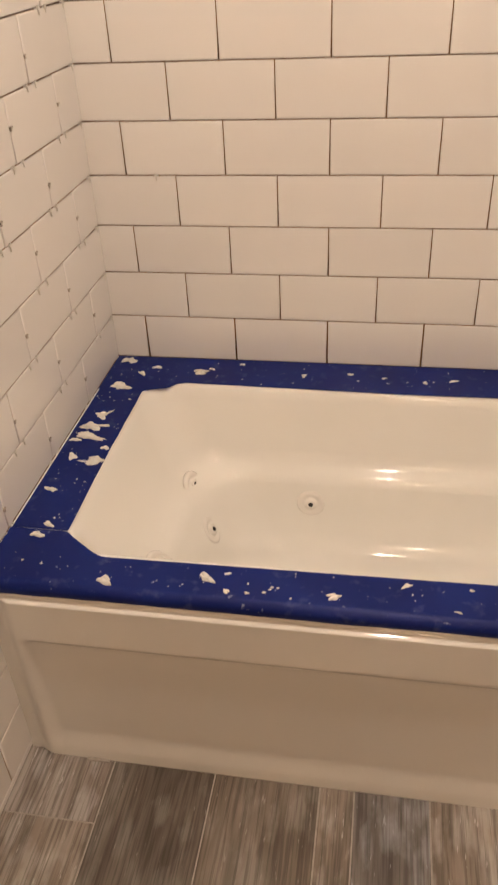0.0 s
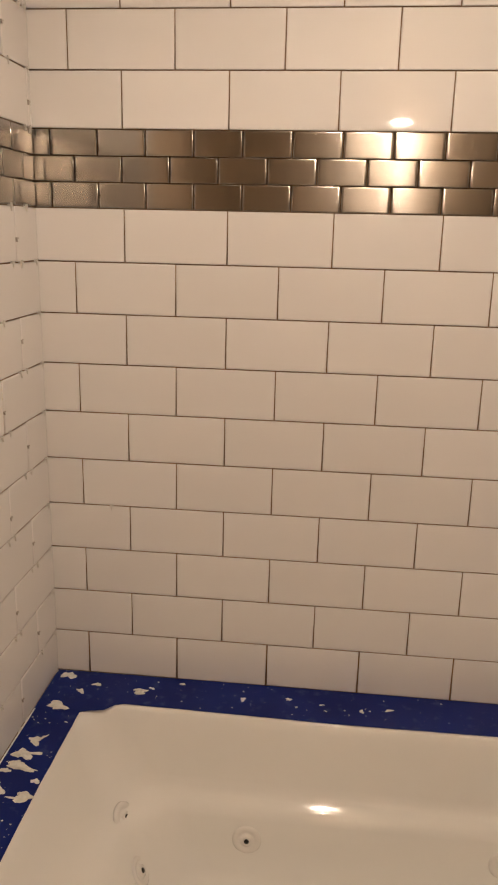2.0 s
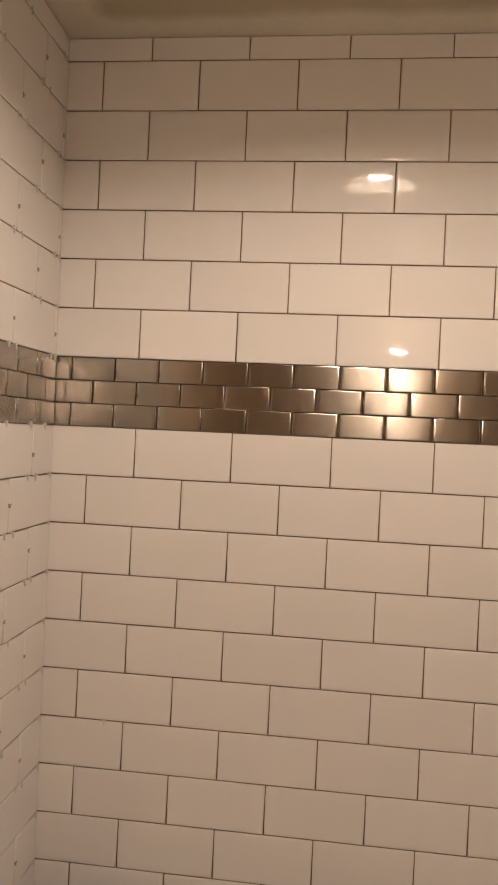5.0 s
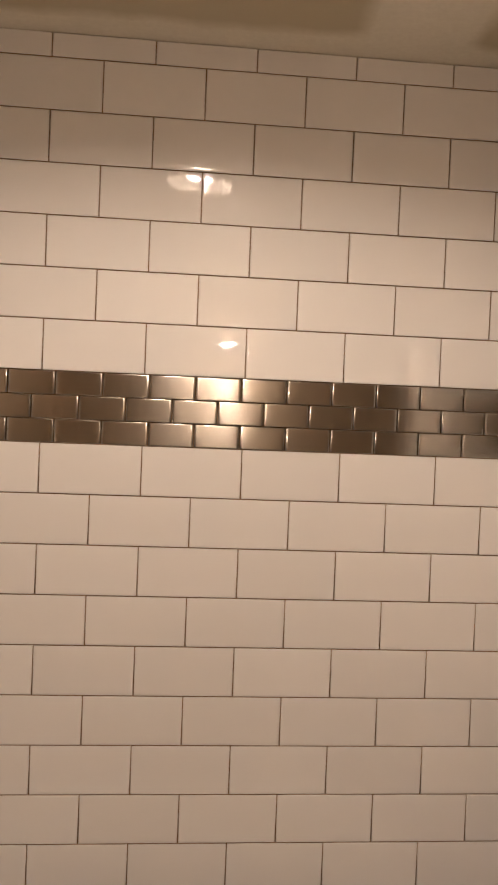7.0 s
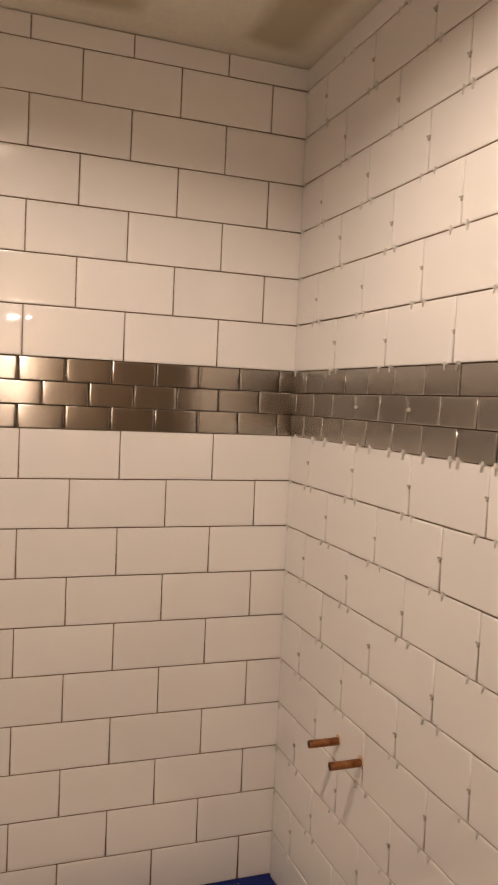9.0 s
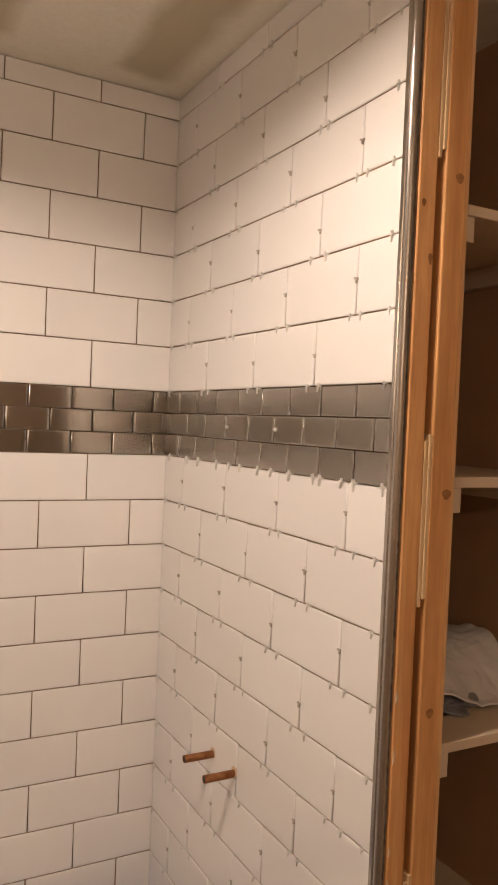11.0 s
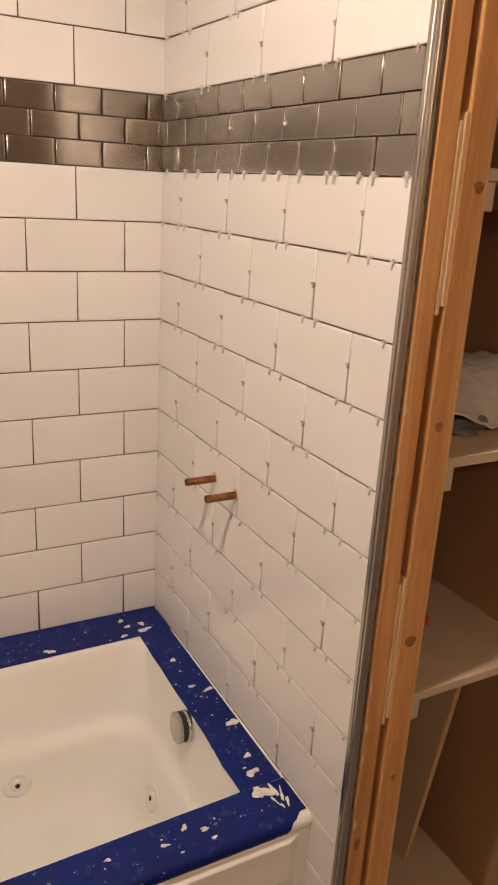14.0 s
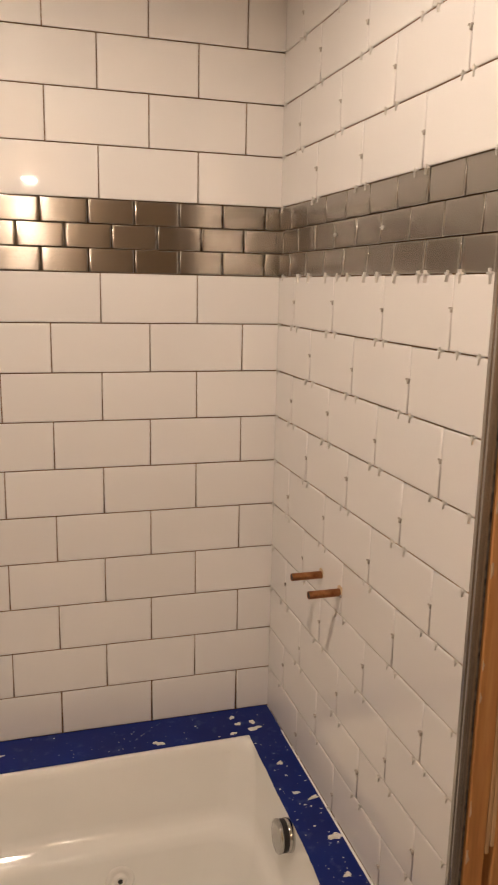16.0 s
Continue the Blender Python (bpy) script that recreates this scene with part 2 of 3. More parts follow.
# ---- the large structure ----
wall_n = structure("wall_north", slab(-0.12, 1.60, 0.009, 0.12, 0, CEIL), M_THINSET, "tiled back wall over the bathtub with open unfilled joints", "wall")
wall_w = structure("wall_west", slab(-0.12, -0.009, -1.02, 0.009, 0, CEIL), M_THINSET, "tiled side wall at the sloped end of the bathtub", "wall")
wall_e = structure("wall_east", slab(EAST + 0.009, 1.4904, WALL_END + 0.003, 0.009, 0, CEIL), M_THINSET, "tiled side wall with copper pipe stubs, joints still ungrouted", "wall")
structure("wall_partition", slab(1.4906, 1.4945, -0.880, 0.009, 0, CEIL), M_BOARD, "rough cement board edge beside the metal tile trim", "wall")
structure("wall_west_plain", slab(-0.12, 0.0, -2.80, -1.02, 0, CEIL), M_DRYWALL, "plain painted wall behind the viewer", "wall")
structure("wall_south", slab(-0.12, 2.40, -2.90, -2.80, 0, CEIL), M_DRYWALL, "plain painted wall opposite the bathtub", "wall")
structure("wall_east_plain", slab(2.30, 2.40, -2.80, -0.885, 0, CEIL), M_DRYWALL, "plain painted side wall of the bathroom", "wall")
structure("wall_closet_front", slab(1.915, 2.30, -0.885, -0.80, 0, CEIL), M_DRYWALL, "plain painted wall beside the closet opening", "wall")
LAMP_X, LAMP_Y, HOLE, BOWL = 0.742, -0.985, 0.13, 0.105
bm = bmesh.new()
box(bm, -0.12, 2.40, LAMP_Y + HOLE, 0.12, CEIL, CEIL + 0.06)
box(bm, -0.12, 2.40, -2.90, LAMP_Y - HOLE, CEIL, CEIL + 0.06)
box(bm, -0.12, LAMP_X - HOLE, LAMP_Y - HOLE, LAMP_Y + HOLE, CEIL, CEIL + 0.06)
box(bm, LAMP_X + HOLE, 2.40, LAMP_Y - HOLE, LAMP_Y + HOLE, CEIL, CEIL + 0.06)
# a round hole for the recessed light
seam = []
for i in range(40):
    c, d = math.cos(math.pi * i / 20), math.sin(math.pi * i / 20)
    k = HOLE / max(abs(c), abs(d))
    seam.append([bm.verts.new((LAMP_X + q * c, LAMP_Y + q * d, z)) for q, z in ((k, CEIL), (BOWL, CEIL), (BOWL, CEIL + 0.06), (k, CEIL + 0.06))])
for a, b in zip(seam, seam[1:] + seam[:1]):
    for i in range(3):
        bm.faces.new((a[i], b[i], b[i + 1], a[i + 1]))
structure("ceiling", bm, M_CEIL, "unpainted ceiling board with sanded joint compound bands", "ceiling")
floor = structure("floor", slab(-0.12, 2.40, -2.90, 0.12, -0.05, FLOOR - 0.0012), M_GROUT, "grey wood-look porcelain plank floor", "floor")

# metal edge trim at the open end of the tiled wall
bm = bmesh.new()
prof = [(EAST + 0.006, WALL_END + 0.001), (EAST - 0.0005, WALL_END + 0.001), (EAST - 0.0005, WALL_END - 0.0055), (EAST + 0.0012, WALL_END - 0.0065), (EAST + 0.0012, WALL_END - 0.0085)]
for i in range(9):
    a = math.pi * i / 8 * 0.62
    prof.append((EAST + 0.0075 - 0.0078 * math.cos(a), WALL_END - 0.0105 - 0.0065 * math.sin(a)))
prof += [(EAST + 0.0135, WALL_END - 0.012), (EAST + 0.0135, WALL_END + 0.001)]
lo = [bm.verts.new((x, y, FLOOR)) for x, y in prof]
hi = [bm.verts.new((x, y, CEIL)) for x, y in prof]
for i in range(len(prof) - 1):
    bm.faces.new((lo[i], lo[i + 1], hi[i + 1], hi[i]))
trim = structure("trim", bm, M_TRIM, "satin metal edge trim along the tile end", "trim")

# ---- the framing of the closet opening ----
STUD_FRONT = -0.886


def knot(parent, x, z, w, h, y):
    bm = bmesh.new()
    ring = [bm.verts.new((x + w * math.cos(a) * (1 + 0.2 * math.sin(3 * a)), y, z + h * math.sin(a))) for a in (2 * math.pi * i / 12 for i in range(12))]
    c = bm.verts.new((x, y - 0.0006, z))
    for i in range(12):
        bm.faces.new((c, ring[i], ring[(i + 1) % 12]))
    part("knot", bm, M_KNOT, parent, "dark brown knot", True)


def stud(name, x0, x1, front, label):
    bm = bmesh.new()
    box(bm, x0, x1, front, front + 0.089, FLOOR, CEIL, 0.0025)
    return tagged(part(name, bm, M_PINE), label, "stud", "closet framing")


stud_a = stud("wall_stud", 1.4948, 1.528, STUD_FRONT, "orange pine wall stud smeared with plaster")
stud_b = stud("wall_stud", 1.541, 1.5825, STUD_FRONT - 0.004, "orange pine stud with brown knots beside the closet shelves")
for x, z, w, h in ((1.522, 1.91, 0.004, 0.009), (1.505, 1.99, 0.004, 0.006), (1.508, 0.475, 0.006, 0.012)):
    knot(stud_a, x, z, w, h, STUD_FRONT - 0.0004)
for x, z, w, h in ((1.568, 2.035, 0.008, 0.008), (1.572, 1.562, 0.009, 0.008), (1.562, 0.870, 0.011, 0.010), (1.560, 1.23, 0.007, 0.008), (1.566, 0.60, 0.005, 0.006)):
    knot(stud_b, x, z, w, h, STUD_FRONT - 0.0044)
rng = random.Random(11)
for z in (1.26, 1.17, 1.03, 0.98, 0.80, 0.72, 0.66, 0.52):
    bm = bmesh.new()
    w, h = rng.uniform(0.003, 0.008), rng.uniform(0.006, 0.016)
    ring = [bm.verts.new((1.4955 + max(0, w * math.cos(a)) * rng.uniform(0.6, 1.3), STUD_FRONT - 0.0005, z + h * math.sin(a) * rng.uniform(0.7, 1.2))) for a in (2 * math.pi * i / 14 for i in range(14))]
    c = bm.verts.new((1.4975, STUD_FRONT - 0.002, z))
    for i in range(14):
        bm.faces.new((c, ring[i], ring[(i + 1) % 14]))
    part("plaster_smear", bm, M_GLUE, stud_a, "pale dried plaster smear")
for z0, z1 in ((0.718, 0.986), (1.393, 1.652), (2.06, 2.36)):
    e = group_of("shim_pair", "pale split wood shims wedged between two studs", "shim", (1.535, STUD_FRONT + 0.02, z0), group="shims")
    for k in range(2):
        bm = bmesh.new()
        x0 = 1.5285 + 0.0068 * k
        box(bm, x0 - 1.535, x0 + 0.0060 - 1.535, -0.021 - 0.002 * k, 0.05, 0.012 * k, z1 - z0 - 0.01 * (1 - k), 0.001)
        part("shim", bm, M_SHIM, e)

# ---- the closet ----
CL, CR, CB, CF, CBASE = 1.592, 1.900, -0.28, -0.885, 0.136
structure("wall_closet_left", slab(1.5828, CL, CF, 0.009, 0, CEIL), M_LINING, "thin pale lining board on the closet side", "wall")
structure("wall_closet_right", slab(CR, 1.915, CF, 0.009, 0, CEIL), M_PANEL, "brown hardboard closet side", "wall")
structure("wall_closet_back", slab(CL, CR, CB, CB + 0.012, 0, CEIL), M_PANEL, "brown hardboard closet back", "wall")
structure("closet_base", slab(CL, CR, CF + 0.01, CB, FLOOR, CBASE), M_SHELF, "raised pale closet floor", "floor")
for z in (2.003, 1.588, 1.176, 0.758):
    e = group_of("closet_shelf", "pale melamine closet shelf resting on wooden cleats", "shelf", (CL, CF, z), group="closet shelves")
    part("board", slab(0.001, CR - CL - 0.001, 0.0, CB - CF - 0.001, -0.0165, 0, bevel=0.0012), M_SHELF, e)
    for x0 in (0.001, CR - CL - 0.019):
        part("cleat", slab(x0, x0 + 0.018, 0.004, CB - CF - 0.002, -0.056, -0.0168, bevel=0.0015), M_SHELF, e)


def crumple(name, size, mat, seed, label, category, at, amount=0.22):
    bm = bmesh.new()
    bmesh.ops.create_icosphere(bm, subdivisions=5, radius=1.0)
    off = Vector((seed * 7.3, seed * 3.1, seed * 1.7))
    for v in bm.verts:
        d = v.co.normalized()
        k = 1 + amount * noise.noise(d * 1.6 + off) + 0.5 * amount * abs(noise.noise(d * 3.7 + off)) - 0.18 * amount * abs(noise.noise(d * 9 + off))
        q = d * k
        q.z = max(q.z, -0.55)
        v.co = Vector((q.x * size[0], q.y * size[1], (q.z + 0.55) * size[2]))
    ob = part(name, bm, mat, smooth=True)
    ob.location = at
    return tagged(ob, label, category)


SH3 = 1.1762


def folded_sheet(name, at, label, category):
    """A stiff sheet folded over itself: sharp creases, one side lifted, the other on the shelf."""
    bm, N = bmesh.new(), 18
    g = []
    for i in range(N + 1):
        u = i / N
        row = []
        for j in range(N + 1):
            v = j / N
            x = -0.13 + 0.25 * u + 0.012 * noise.noise(Vector((u * 3, v * 3, 1)))
            y = -0.14 + 0.27 * v
            edge, crest = max(0.0, 0.045 - 0.075 * u), 0.050 + 0.045 * u
            z = edge + (crest - edge) * smooth_step(0, 0.5, v) - 0.03 * smooth_step(0.6, 1.0, v) + 0.030 * abs(noise.noise(Vector((u * 2.6, v * 1.9, 5)))) + 0.008 * abs(noise.noise(Vector((u * 6, v * 7, 2))))
            row.append(bm.verts.new((x, y, max(0.001, z))))
        g.append(row)
    for i in range(N):
        for j in range(N):
            bm.faces.new((g[i][j], g[i + 1][j], g[i + 1][j + 1], g[i][j + 1]))
    bmesh.ops.triangulate(bm, faces=bm.faces)
    bmesh.ops.solidify(bm, geom=list(bm.faces), thickness=0.003)
    ob = part(name, bm, M_PAPER)
    ob.location = at
    return tagged(ob, label, category)


folded_sheet("paper_sheet", (1.765, -0.665, SH3 + 0.001), "stiff off-white paper folded over itself on the closet shelf", "paper")
crumple("plastic_bag", (0.075, 0.065, 0.016), M_PLASTIC, 8, "flattened dark grey plastic bag under the paper", "bag", (1.690, -0.735, SH3), 0.5)
e = group_of("scraper", "small grey scraper lying on the closet shelf", "tool", (1.70, -0.78, SH3))
part("blade", slab(-0.03, 0.0, -0.02, 0.02, 0.0, 0.002), M_CHROME, e)
part("handle", slab(0.0, 0.07, -0.008, 0.008, 0.0, 0.012, bevel=0.003), M_PLASTIC, e)
bm = lathe([(0.004, 0), (0.0055, 0.002), (0.0055, 0.016), (0.003, 0.02)], 12)
ob = part("bottle_cap", bm, M_RED, smooth=True)
ob.location = (1.755, -0.72, 0.7582)
tagged(ob, "small red plastic cap on a closet shelf", "cap")
# a board that leans on the closet side
panel = group_of("leaning_panel", "thin board with a pale edge leaning against the closet side", "board")
panel.matrix_basis = Matrix.Translation((1.806, -0.71, CBASE + 0.002)) @ pose(0, 0, 0, 0, 10.6, 0)
part("face_board", slab(-0.006, 0.006, 0.004, 0.38, 0, 0.455, bevel=0.001), M_SHELF, panel)
part("edge_band", slab(-0.0062, 0.0062, -0.001, 0.0038, 0, 0.455, bevel=0.0008), M_SHIM, panel, "pale edge band")

# ---- the bathtub ----
tub = group_of("bathtub", "white acrylic whirlpool bathtub with a moulded apron", "bathtub", (0, 0, FLOOR))
tub_inv = Matrix.Translation((0, 0, -FLOOR))


def tub_part(name, bm, mat, label="", parent=None, smooth=True):
    bm.transform(tub_inv)
    return part(name, bm, mat, parent or tub, label, smooth)


def loop_points(x0, x1, y0, y1, z, rl, rr, n=10):
    """A rounded rectangle with one radius at each end, counterclockwise."""
    pts = []
    for cx, cy, r, a0 in ((x1 - rr, y1 - rr, rr, 0), (x0 + rl, y1 - rl, rl, 90), (x0 + rl, y0 + rl, rl, 180), (x1 - rr, y0 + rr, rr, 270)):
        pts += [(cx + r * math.cos(radians(a0 + 90 * i / n)), cy + r * math.sin(radians(a0 + 90 * i / n)), z) for i in range(n + 1)]
    return pts


def loft(bm, loops):
    rows = [[bm.verts.new(p) for p in lp] for lp in loops]
    for a, b in zip(rows, rows[1:]):
        for i in range(len(a)):
            bm.faces.new((a[i], a[(i + 1) % len(a)], b[(i + 1) % len(a)], b[i]))
    return rows


BASIN = (  # x0, x1, y0, y1, z, radius at the sloped end, radius at the drain end
    (0.100, 1.392, -0.707, -0.124, 0.4700, 0.080, 0.030),
    (0.104, 1.391, -0.703, -0.128, 0.4685, 0.080, 0.034),
    (0.110, 1.390, -0.698, -0.133, 0.4630, 0.082, 0.040),
    (0.118, 1.389, -0.692, -0.139, 0.4450, 0.085, 0.050),
    (0.140, 1.386, -0.682, -0.150, 0.3900, 0.095, 0.060),
    (0.176, 1.379, -0.668, -0.160, 0.3250, 0.105, 0.070),
    (0.192, 1.375, -0.661, -0.165, 0.3050, 0.110, 0.072),
    (0.206, 1.370, -0.650, -0.176, 0.2930, 0.112, 0.075),
    (0.224, 1.364, -0.636, -0.192, 0.2850, 0.112, 0.078),
    (0.236, 1.359, -0.626, -0.202, 0.2760, 0.112, 0.080),
    (0.248, 1.354, -0.620, -0.207, 0.2600, 0.112, 0.082),
    (0.285, 1.336, -0.608, -0.217, 0.1950, 0.110, 0.085),
    (0.318, 1.322, -0.594, -0.231, 0.1400, 0.105, 0.085),
    (0.345, 1.306, -0.578, -0.247, 0.1150, 0.100, 0.080),
    (0.385, 1.280, -0.552, -0.273, 0.1000, 0.090, 0.070),
    (0.450, 1.230, -0.505, -0.320, 0.0940, 0.070, 0.060),
)
bm = bmesh.new()
rows = loft(bm, [loop_points(*b) for b in BASIN])
bm.faces.new(rows[-1])
basin = tub_part("basin", bm, M_ACRYLIC)

# deck: from the opening's edge to the walls, rolled over at the front
bm = bmesh.new()
n_loop = 11
outer = []
ring = loop_points(*BASIN[0])
ex0, ex1, ey0, ey1 = 0.0, EAST, TUB_FRONT + 0.016, 0.0
for i, (x, y, z) in enumerate(ring):
    q, k = divmod(i, n_loop)
    f = k / (n_loop - 1)
    cx, cy = ((ex1, ey1), (ex0, ey1), (ex0, ey0), (ex1, ey0))[q]
    # the corner's arc opens to the two sides that meet there
    if q in (0, 2):
        ox, oy = (cx, y + (cy - y) * min(1, 2 * f)), (x + (cx - x) * min(1, 2 - 2 * f), cy)
    else:
        ox, oy = (x + (cx - x) * min(1, 2 * f), cy), (cx, y + (cy - y) * min(1, 2 - 2 * f))
    outer.append((*(ox if f <= 0.5 else oy), DECK))
loft(bm, [outer, ring])
lip = []
for i in range(10):
    a = radians(100 * i / 9)
    lip.append((ey0 - 0.016 * math.sin(a), DECK - 0.016 + 0.016 * math.cos(a)))
lip += [(TUB_FRONT + 0.001, 0.447), (TUB_FRONT + 0.004, 0.440), (TUB_FRONT + 0.012, 0.4375)]
rows2 = [[bm.verts.new((x, y, z)) for y, z in lip] for x in np.linspace(0, EAST, 12)]
for a, b in zip(rows2, rows2[1:]):
    for i in range(len(lip) - 1):
        bm.faces.new((a[i], a[i + 1], b[i + 1], b[i]))
tub_part("deck", bm, M_ACRYLIC, smooth=False)

# apron: a moulded front with a ledge, a recessed field and a foot
def apron_depth(x, z):
    side = smooth_step(0.018, 0.05, x) * smooth_step(EAST - 0.018, EAST - 0.05, x)
    ledge = smooth_step(0.435, 0.428, z) * side
    tilt = -0.002 * smooth_step(0.41, 0.34, z) * side
    inner = smooth_step(0.045, 0.075, x) * smooth_step(EAST - 0.045, EAST - 0.075, x)
    field = smooth_step(0.345, 0.325, z) * smooth_step(0.010, 0.085, z) * inner
    foot = smooth_step(0.040, 0.020, z)
    return -0.786 - 0.012 * ledge + tilt * (1 - 0.4 * foot) + 0.011 * field - 0.003 * foot * (1 - side)


xs = sorted({0.0, EAST, *np.linspace(0.012, 0.09, 18), *np.linspace(0.10, EAST - 0.10, 16), *np.linspace(EAST - 0.09, EAST - 0.012, 18)})
zs = sorted({FLOOR, *np.linspace(0.015, 0.095, 16), *np.linspace(0.11, 0.31, 6), *np.linspace(0.318, 0.35, 9), *np.linspace(0.36, 0.40, 4), *np.linspace(0.41, 0.42, 3), *np.linspace(0.425, 0.437, 10), 0.439})
bm = bmesh.new()
g = [[bm.verts.new((x, apron_depth(x, z), z)) for z in zs] for x in xs]
for a, b in zip(g, g[1:]):
    for i in range(len(zs) - 1):
        bm.faces.new((a[i], a[i + 1], b[i + 1], b[i]))
tub_part("apron", bm, M_ACRYLIC)
part("caulk_crumb", slab(0.120, 0.165, -0.806, -0.795, 0, 0.004, bevel=0.002), M_GROUT, tub, "chipped grey filler at the foot")


def jet(m):
    bm = lathe([(0.0335, -0.004), (0.033, 0.001), (0.029, 0.0035), (0.022, 0.0035), (0.0185, 0.001), (0.014, 0.0015), (0.0125, 0.006), (0.009, 0.0075), (0.0055, 0.007), (0.005, 0.002)], 28, m)
    j = tub_part("jet", bm, M_JET, "white plastic water jet")
    tub_part("nozzle", lathe([(0.0056, 0.003), (0.0054, 0.0080)], 16, m), M_HOLE_SHADE, "black plug painted as the shade in the nozzle hole", j)


def facing(x, y, z, nx, ny, nz):
    return Matrix.Translation((x, y, z)) @ Vector((nx, ny, nz)).to_track_quat("Z", "Y").to_matrix().to_4x4()


JETS = ((0.500, -0.2135, 0.213, 0, -1, 0.15), (1.062, -0.2135, 0.213, 0, -1, 0.15), (0.2820, -0.318, 0.200, 0.87, 0, 0.5), (0.232, -0.255, 0.278, 0.85, -0.2, 0.5), (1.338, -0.362, 0.194, -0.97, 0, 0.25),
        (0.226, -0.525, 0.283, 0.6, 0.1, 0.8), (0.62, -0.611, 0.213, 0, 1, 0.15), (0.95, -0.611, 0.213, 0, 1, 0.15))
for q in JETS:
    jet(facing(*q))
ov = facing(1.3875, -0.433, 0.432, -1, 0, 0.06)
over = tub_part("overflow_cover", lathe([(0.033, -0.004), (0.034, 0.0), (0.034, 0.010), (0.0325, 0.0115)], 40, ov), M_CHROME, "chrome overflow ring")
tub_part("overflow_gap", lathe([(0.0328, 0.0108), (0.0328, 0.026)], 40, ov), M_HOLE_SHADE, "black sleeve painted as the shade behind the knob", over)
tub_part("overflow_knob", lathe([(0.0330, 0.0225), (0.034, 0.0235), (0.034, 0.0275), (0.0318, 0.0295), (0.02, 0.0302)], 40, ov), M_CHROME, "chrome turning knob", over)

# ---- masking film on the deck, with dried mortar ----
FILM = DECK + 0.0012
film = group_of("masking_film", "blue protective film taped round the bathtub rim, splashed with mortar", "masking film", (0, 0, DECK))


def film_strip(name, outline, label):
    bm = bmesh.new()
    vs = [bm.verts.new((x, y, 0.0012)) for x, y in outline]
    f = bm.faces.new(vs)
    r = bmesh.ops.extrude_face_region(bm, geom=[f])
    bmesh.ops.translate(bm, verts=[v for v in r["geom"] if isinstance(v, bmesh.types.BMVert)], vec=(0, 0, 0.0006))
    return part(name, bm, M_TAPE, film, label)


def ragged(points, amp, seed, steps=14):
    r, out = random.Random(seed), []
    for (xa, ya), (xb, yb) in zip(points, points[1:]):
        for i in range(steps):
            f = i / steps
            j = amp if 0 < i else 0
            out.append((xa + (xb - xa) * f + r.uniform(-j, j), ya + (yb - ya) * f + r.uniform(-j, j)))
    return out + [points[-1]]


inner_back = ragged([(EAST - 0.002, -0.122), (1.390, -0.122), (0.70, -0.130), (0.20, -0.121), (0.180, -0.128), (0.160, -0.150), (0.128, -0.158), (0.108, -0.165), (0.0015, -0.165)], 0.0007, 1, 8)
strip_n = film_strip("film_strip", [(0.0015, -0.0015), (EAST - 0.002, -0.0015)] + inner_back, "blue strip along the back wall")
inner_left = ragged([(0.108, -0.1655), (0.106, -0.40), (0.110, -0.655)], 0.0008, 2, 10)
strip_w = film_strip("film_strip", [(0.005, -0.1655)] + inner_left + [(0.0045, -0.6555)], "blue strip at the sloped end")
inner_right = ragged([(1.391, -0.1225), (1.3865, -0.35), (1.386, -0.52), (1.380, -0.62), (1.381, -0.690)], 0.0008, 3, 8)
strip_e = film_strip("film_strip", inner_right + [(EAST - 0.007, -0.690), (EAST - 0.005, -0.1225)], "blue strip at the drain end")
# front strip: over the deck and down the rolled edge, torn off at its end
front_in = [(0.0015, -0.656), (0.110, -0.656), (0.122, -0.668), (0.150, -0.688), (0.176, -0.706), (0.193, -0.713)]
bm = bmesh.new()
cols = []
for x in sorted({*np.linspace(0.0015, 0.2, 24), *np.linspace(0.21, 1.37, 60), *np.linspace(1.372, EAST - 0.003, 16)}):
    yi = float(np.interp(x, [p[0] for p in front_in] + [0.60, 1.00, 1.379, 1.3815, EAST], [p[1] for p in front_in] + [-0.708, -0.702, -0.6905, -0.6905, -0.6905]))
    reach = 1.0 if x < 1.428 else max(0.0, 1 - (x - 1.428) / 0.03 + 0.1 * math.sin(x * 300))
    path = [(yi + (ey0 - yi) * f, 0.0012) for f in np.linspace(0, 1, 6)]
    for i in range(1, 9):
        a = radians(95 * i / 8 * reach)
        path.append((ey0 - 0.0172 * math.sin(a), -0.016 + 0.0172 * math.cos(a)))
    low = 0.006 + 0.0025 * noise.noise(Vector((x * 6, 0, 3))) + 0.001 * noise.noise(Vector((x * 40, 0, 9)))
    path.append((path[-1][0] + 0.0012 * reach, path[-1][1] - max(0.0, low) * reach))
    cols.append([bm.verts.new((x, y + 0.0006 * noise.noise(Vector((x * 25, k, 0))), z)) for k, (y, z) in enumerate(path)])
for a, b in zip(cols, cols[1:]):
    for i in range(len(a) - 1):
        bm.faces.new((a[i], a[i + 1], b[i + 1], b[i]))
strip_s = part("film_strip", bm, M_TAPE, film, "blue strip wrapped over the front edge", True)


